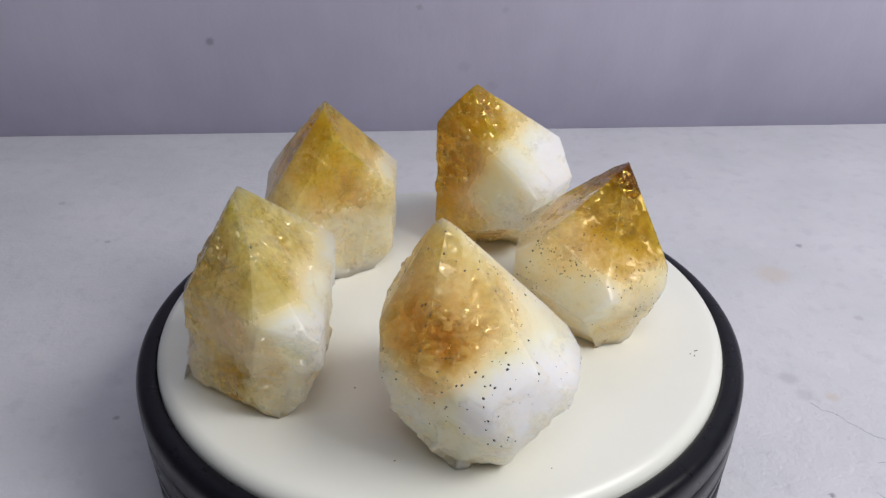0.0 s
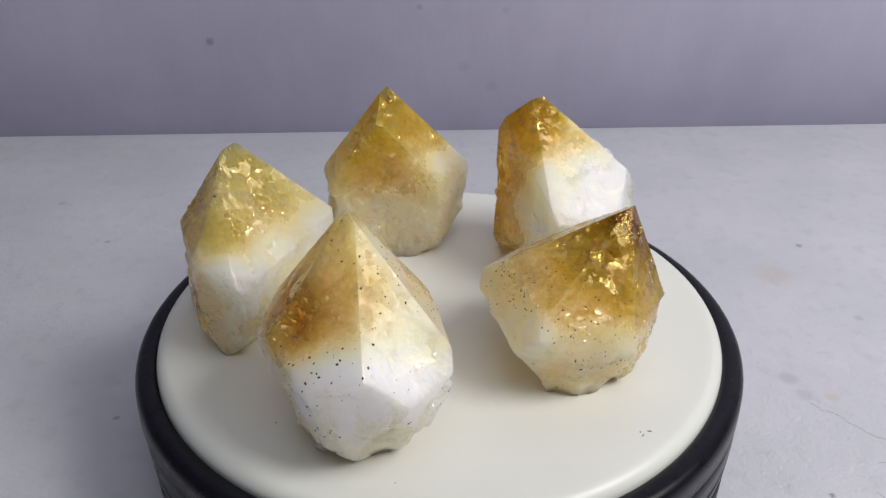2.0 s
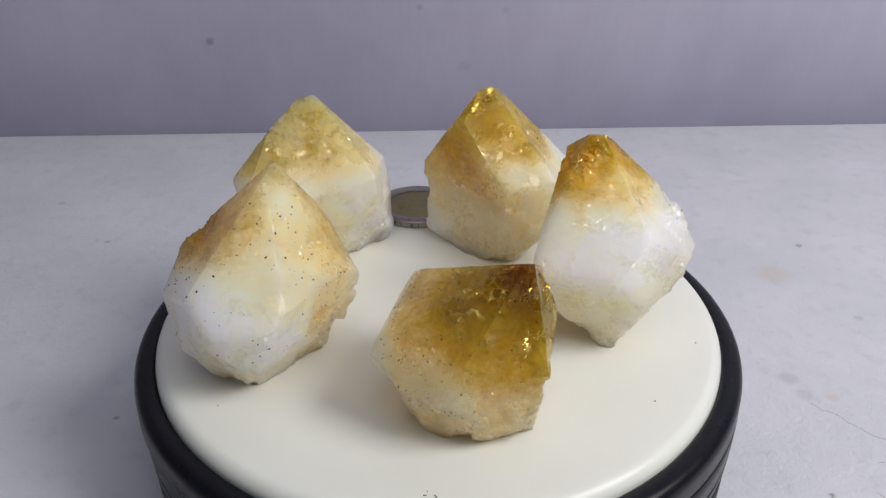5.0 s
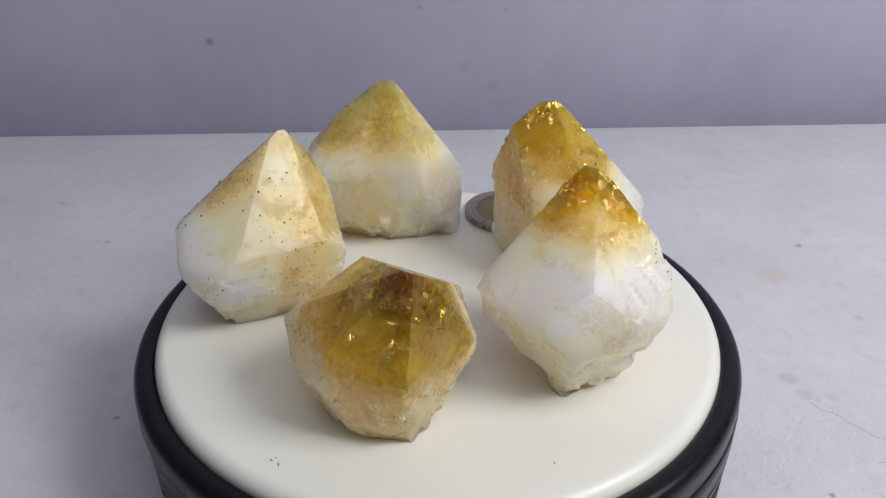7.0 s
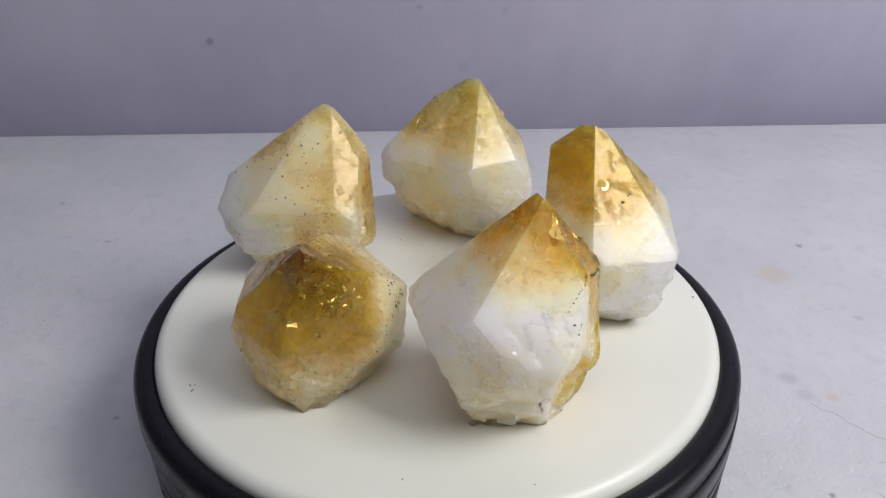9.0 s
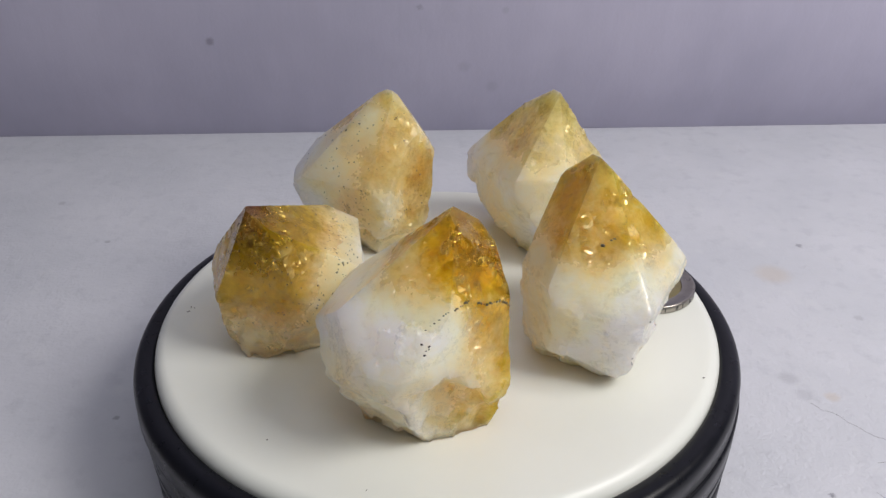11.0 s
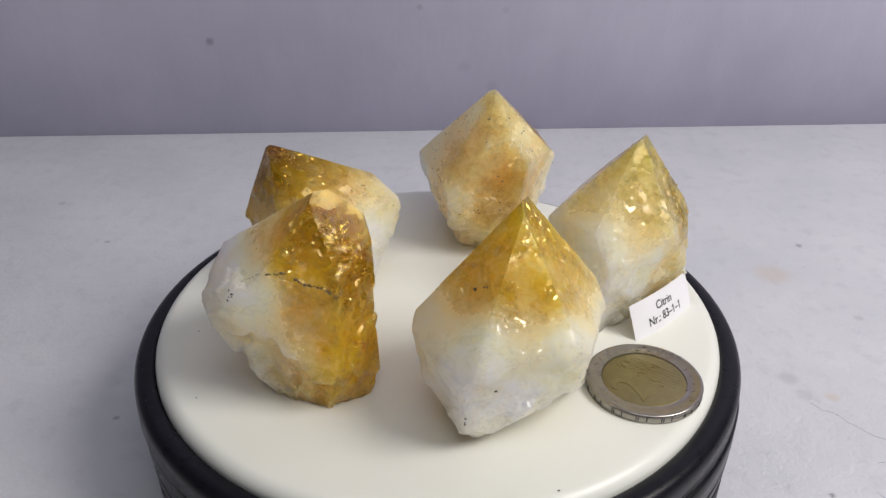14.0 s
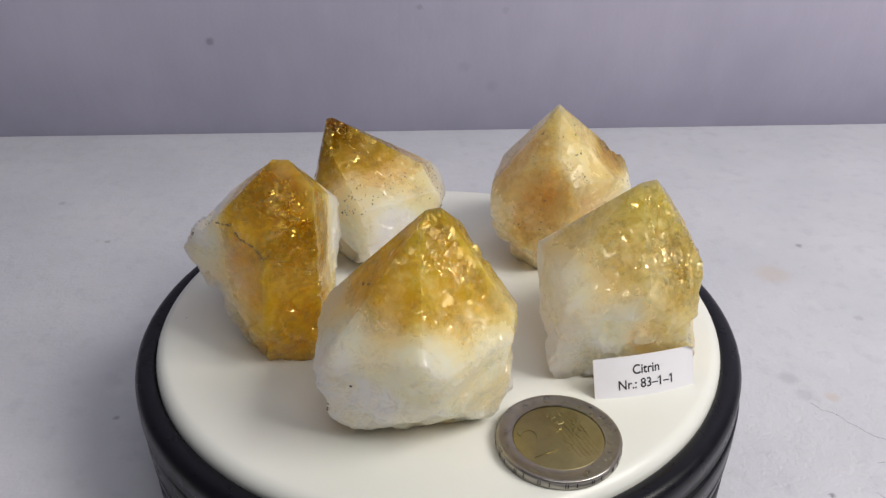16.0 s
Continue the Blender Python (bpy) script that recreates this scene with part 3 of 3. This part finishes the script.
def build_coin():
    coin = tagged(new("coin"), "two-coloured metal coin lying flat on the plate", "coin")
    part("ring", lathe([(9.4, 1.95), (11.7, 1.93), (12.05, 2.2), (12.65, 2.2), (12.875, 2.0), (12.875, 0.2), (12.65, 0), (0, 0)], 160), NICKEL, coin, "silvery outer ring", True)
    part("core", lathe([(0, 1.93), (8.9, 1.93), (9.15, 1.84), (9.4, 1.84), (9.4, 1.0)], 120), BRASS, coin, "dull golden centre", True)
    bm = lettering("2", 0.0125, 0.00012, 0.95)
    bmesh.ops.translate(bm, vec=(-0.0048, 0.0004, 0.00196), verts=bm.verts)
    part("numeral", bm, BRASS, coin)
    rng = random.Random(5)
    land = [(rng.gauss(3.4, 1.9), rng.gauss(1.0, 3.0), 0.7 + rng.random() * 1.5, 0.35 + 0.3 * rng.random(), rng.choice((0, 20, 75, 90, 110))) for _ in range(28)]
    bm = bars([q for q in land if math.hypot(q[0], q[1]) < 8.0 and q[0] > -0.4], 0.24)
    bmesh.ops.translate(bm, vec=(0, 0, 0.00193), verts=bm.verts)
    part("map_relief", bm, BRASS, coin)
    stripes = bars([(1.0 + 0.95 * i, -0.6, 15.5 - abs(i - 2) * 1.2, 0.12, 90) for i in range(6)], 0.05)
    bmesh.ops.translate(stripes, vec=(0, 0, 0.00193), verts=stripes.verts)
    part("stripe_relief", stripes, BRASS, coin)
    stars = bmesh.new()
    for i in range(12):
        a = radians(-75 + i * 13.6)
        bmesh.ops.create_cone(stars, cap_ends=True, segments=5, radius1=0.0005, radius2=0.00042, depth=0.0001, matrix=pose(0.0106 * math.cos(a), 0.0106 * math.sin(a), 0.00198))
    part("star_relief", stars, NICKEL, coin)
    edge = bmesh.new()
    for i in range(0, 180):
        if i % 12 in (3, 4, 8):
            bmesh.ops.create_cube(edge, size=1, matrix=pose(0, 0, 0.0011, 0, 0, i * 2) @ Matrix.Translation((0.01287, 0, 0)) @ Matrix.Diagonal((0.00012, 0.00022, 0.0011, 1)))
    part("edge_lettering", edge, INK, coin, "worn incised edge marks")
    return coin


coin = build_coin()
coin.matrix_world = pose(-0.0549, 0.0092, 0, 0, 0, 258)


# ---- label ----
def add_flags(bm):
    """Give each upright stroke of the figure one its slanting flag."""
    left, strokes = set(bm.verts), []
    while left:
        island, queue = set(), [left.pop()]
        while queue:
            v = queue.pop()
            island.add(v)
            for e in v.link_edges:
                w = e.other_vert(v)
                if w in left:
                    left.remove(w)
                    queue.append(w)
        xs, ys = [v.co.x for v in island], [v.co.y for v in island]
        if max(ys) - min(ys) > 3.5 * (max(xs) - min(xs)) and max(ys) - min(ys) > 0.0015:
            strokes.append((min(xs), max(xs), min(ys), max(ys)))
    for x0, x1, y0, y1 in strokes:
        w, h = x1 - x0, y1 - y0
        corners = ((x0 + 0.3 * w, y1), (x0 - 0.22 * h, y1 - 0.20 * h), (x0 - 0.22 * h, y1 - 0.31 * h), (x0 + 0.3 * w, y1 - 0.17 * h))
        bm.faces.new([bm.verts.new((x, y, 0.00001)) for x, y in corners])


def build_label():
    """A slip of paper, a little curled, printed on its front."""
    slip = tagged(new("paper_label"), "small white printed paper label leaning against a crystal", "label")
    wide, high = 23.8, 9.4

    def curl(v):
        v.co.y += 0.0011 * (v.co.x / 0.0119) ** 2

    bm = block(-wide / 2000, wide / 2000, -0.00007, 0.00007, 0, high / 1000)
    bmesh.ops.subdivide_edges(bm, edges=[e for e in bm.edges if abs(e.verts[0].co.x - e.verts[1].co.x) > 0.01], cuts=14)
    for v in bm.verts:
        curl(v)
    part("paper", bm, PAPER, slip, "", True).data.set_sharp_from_angle(angle=0.6)
    for words, size, up, name in (("Citrin", 3.05, 6.1, "top_line"), ("Nr.: 83\u20131\u20131", 3.05, 2.8, "bottom_line")):
        bm = lettering(words, size / 1000, 0.00001, 0.9)
        if name == "bottom_line":
            add_flags(bm)
        bmesh.ops.transform(bm, matrix=pose(0, -0.00012, up / 1000, 90), verts=bm.verts)
        for v in bm.verts:
            curl(v)
        part(name, bm, INK, slip, "black printed words")
    return slip


paper_label = build_label()
paper_label.matrix_world = pose(-0.0550, -0.0174, 0, -21, 0, 247.8)

# ---- crack in the table ----
crack = bmesh.new()
rng = random.Random(8)
for start, heading, length in (((0.1050, 0.0022), -38, 0.052), ((0.113, -0.021), 8, 0.012), ((0.108, -0.031), -80, 0.008)):
    x, y = start
    for i in range(int(length / 0.0012)):
        a = radians(heading + rng.uniform(-28, 28))
        bmesh.ops.create_cube(crack, size=1, matrix=pose(x, y, TABLE_Z, 0, 0, math.degrees(a)) @ Matrix.Translation((0.0006, 0, 0)) @ Matrix.Diagonal((0.0014, 0.00012 + 0.00008 * rng.random(), 0.00006, 1)))
        x, y = x + 0.0012 * math.cos(a), y + 0.0012 * math.sin(a)
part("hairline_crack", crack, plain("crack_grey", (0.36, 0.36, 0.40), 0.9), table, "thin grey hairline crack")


# ---- what moves ----
def motions():
    def turned(t):
        return Matrix.Rotation(-(0.25547 * t + 0.0000418 * t * t), 4, "Z")
    times = [i * 0.5 for i in range(33)]
    # the plate sits a third of a millimetre off its axle
    axle, off = Matrix.Translation((-0.00031, 0, 0)), Matrix.Translation((0.00031, -0.00015, 0))
    for ob in (plate, rim):
        walk(ob, [(t, axle @ turned(t) @ off) for t in times])
    for ob in (*CRYSTALS, coin, paper_label):
        home = ob.matrix_basis.copy()
        walk(ob, [(t, turned(t) @ home) for t in times])


motions()
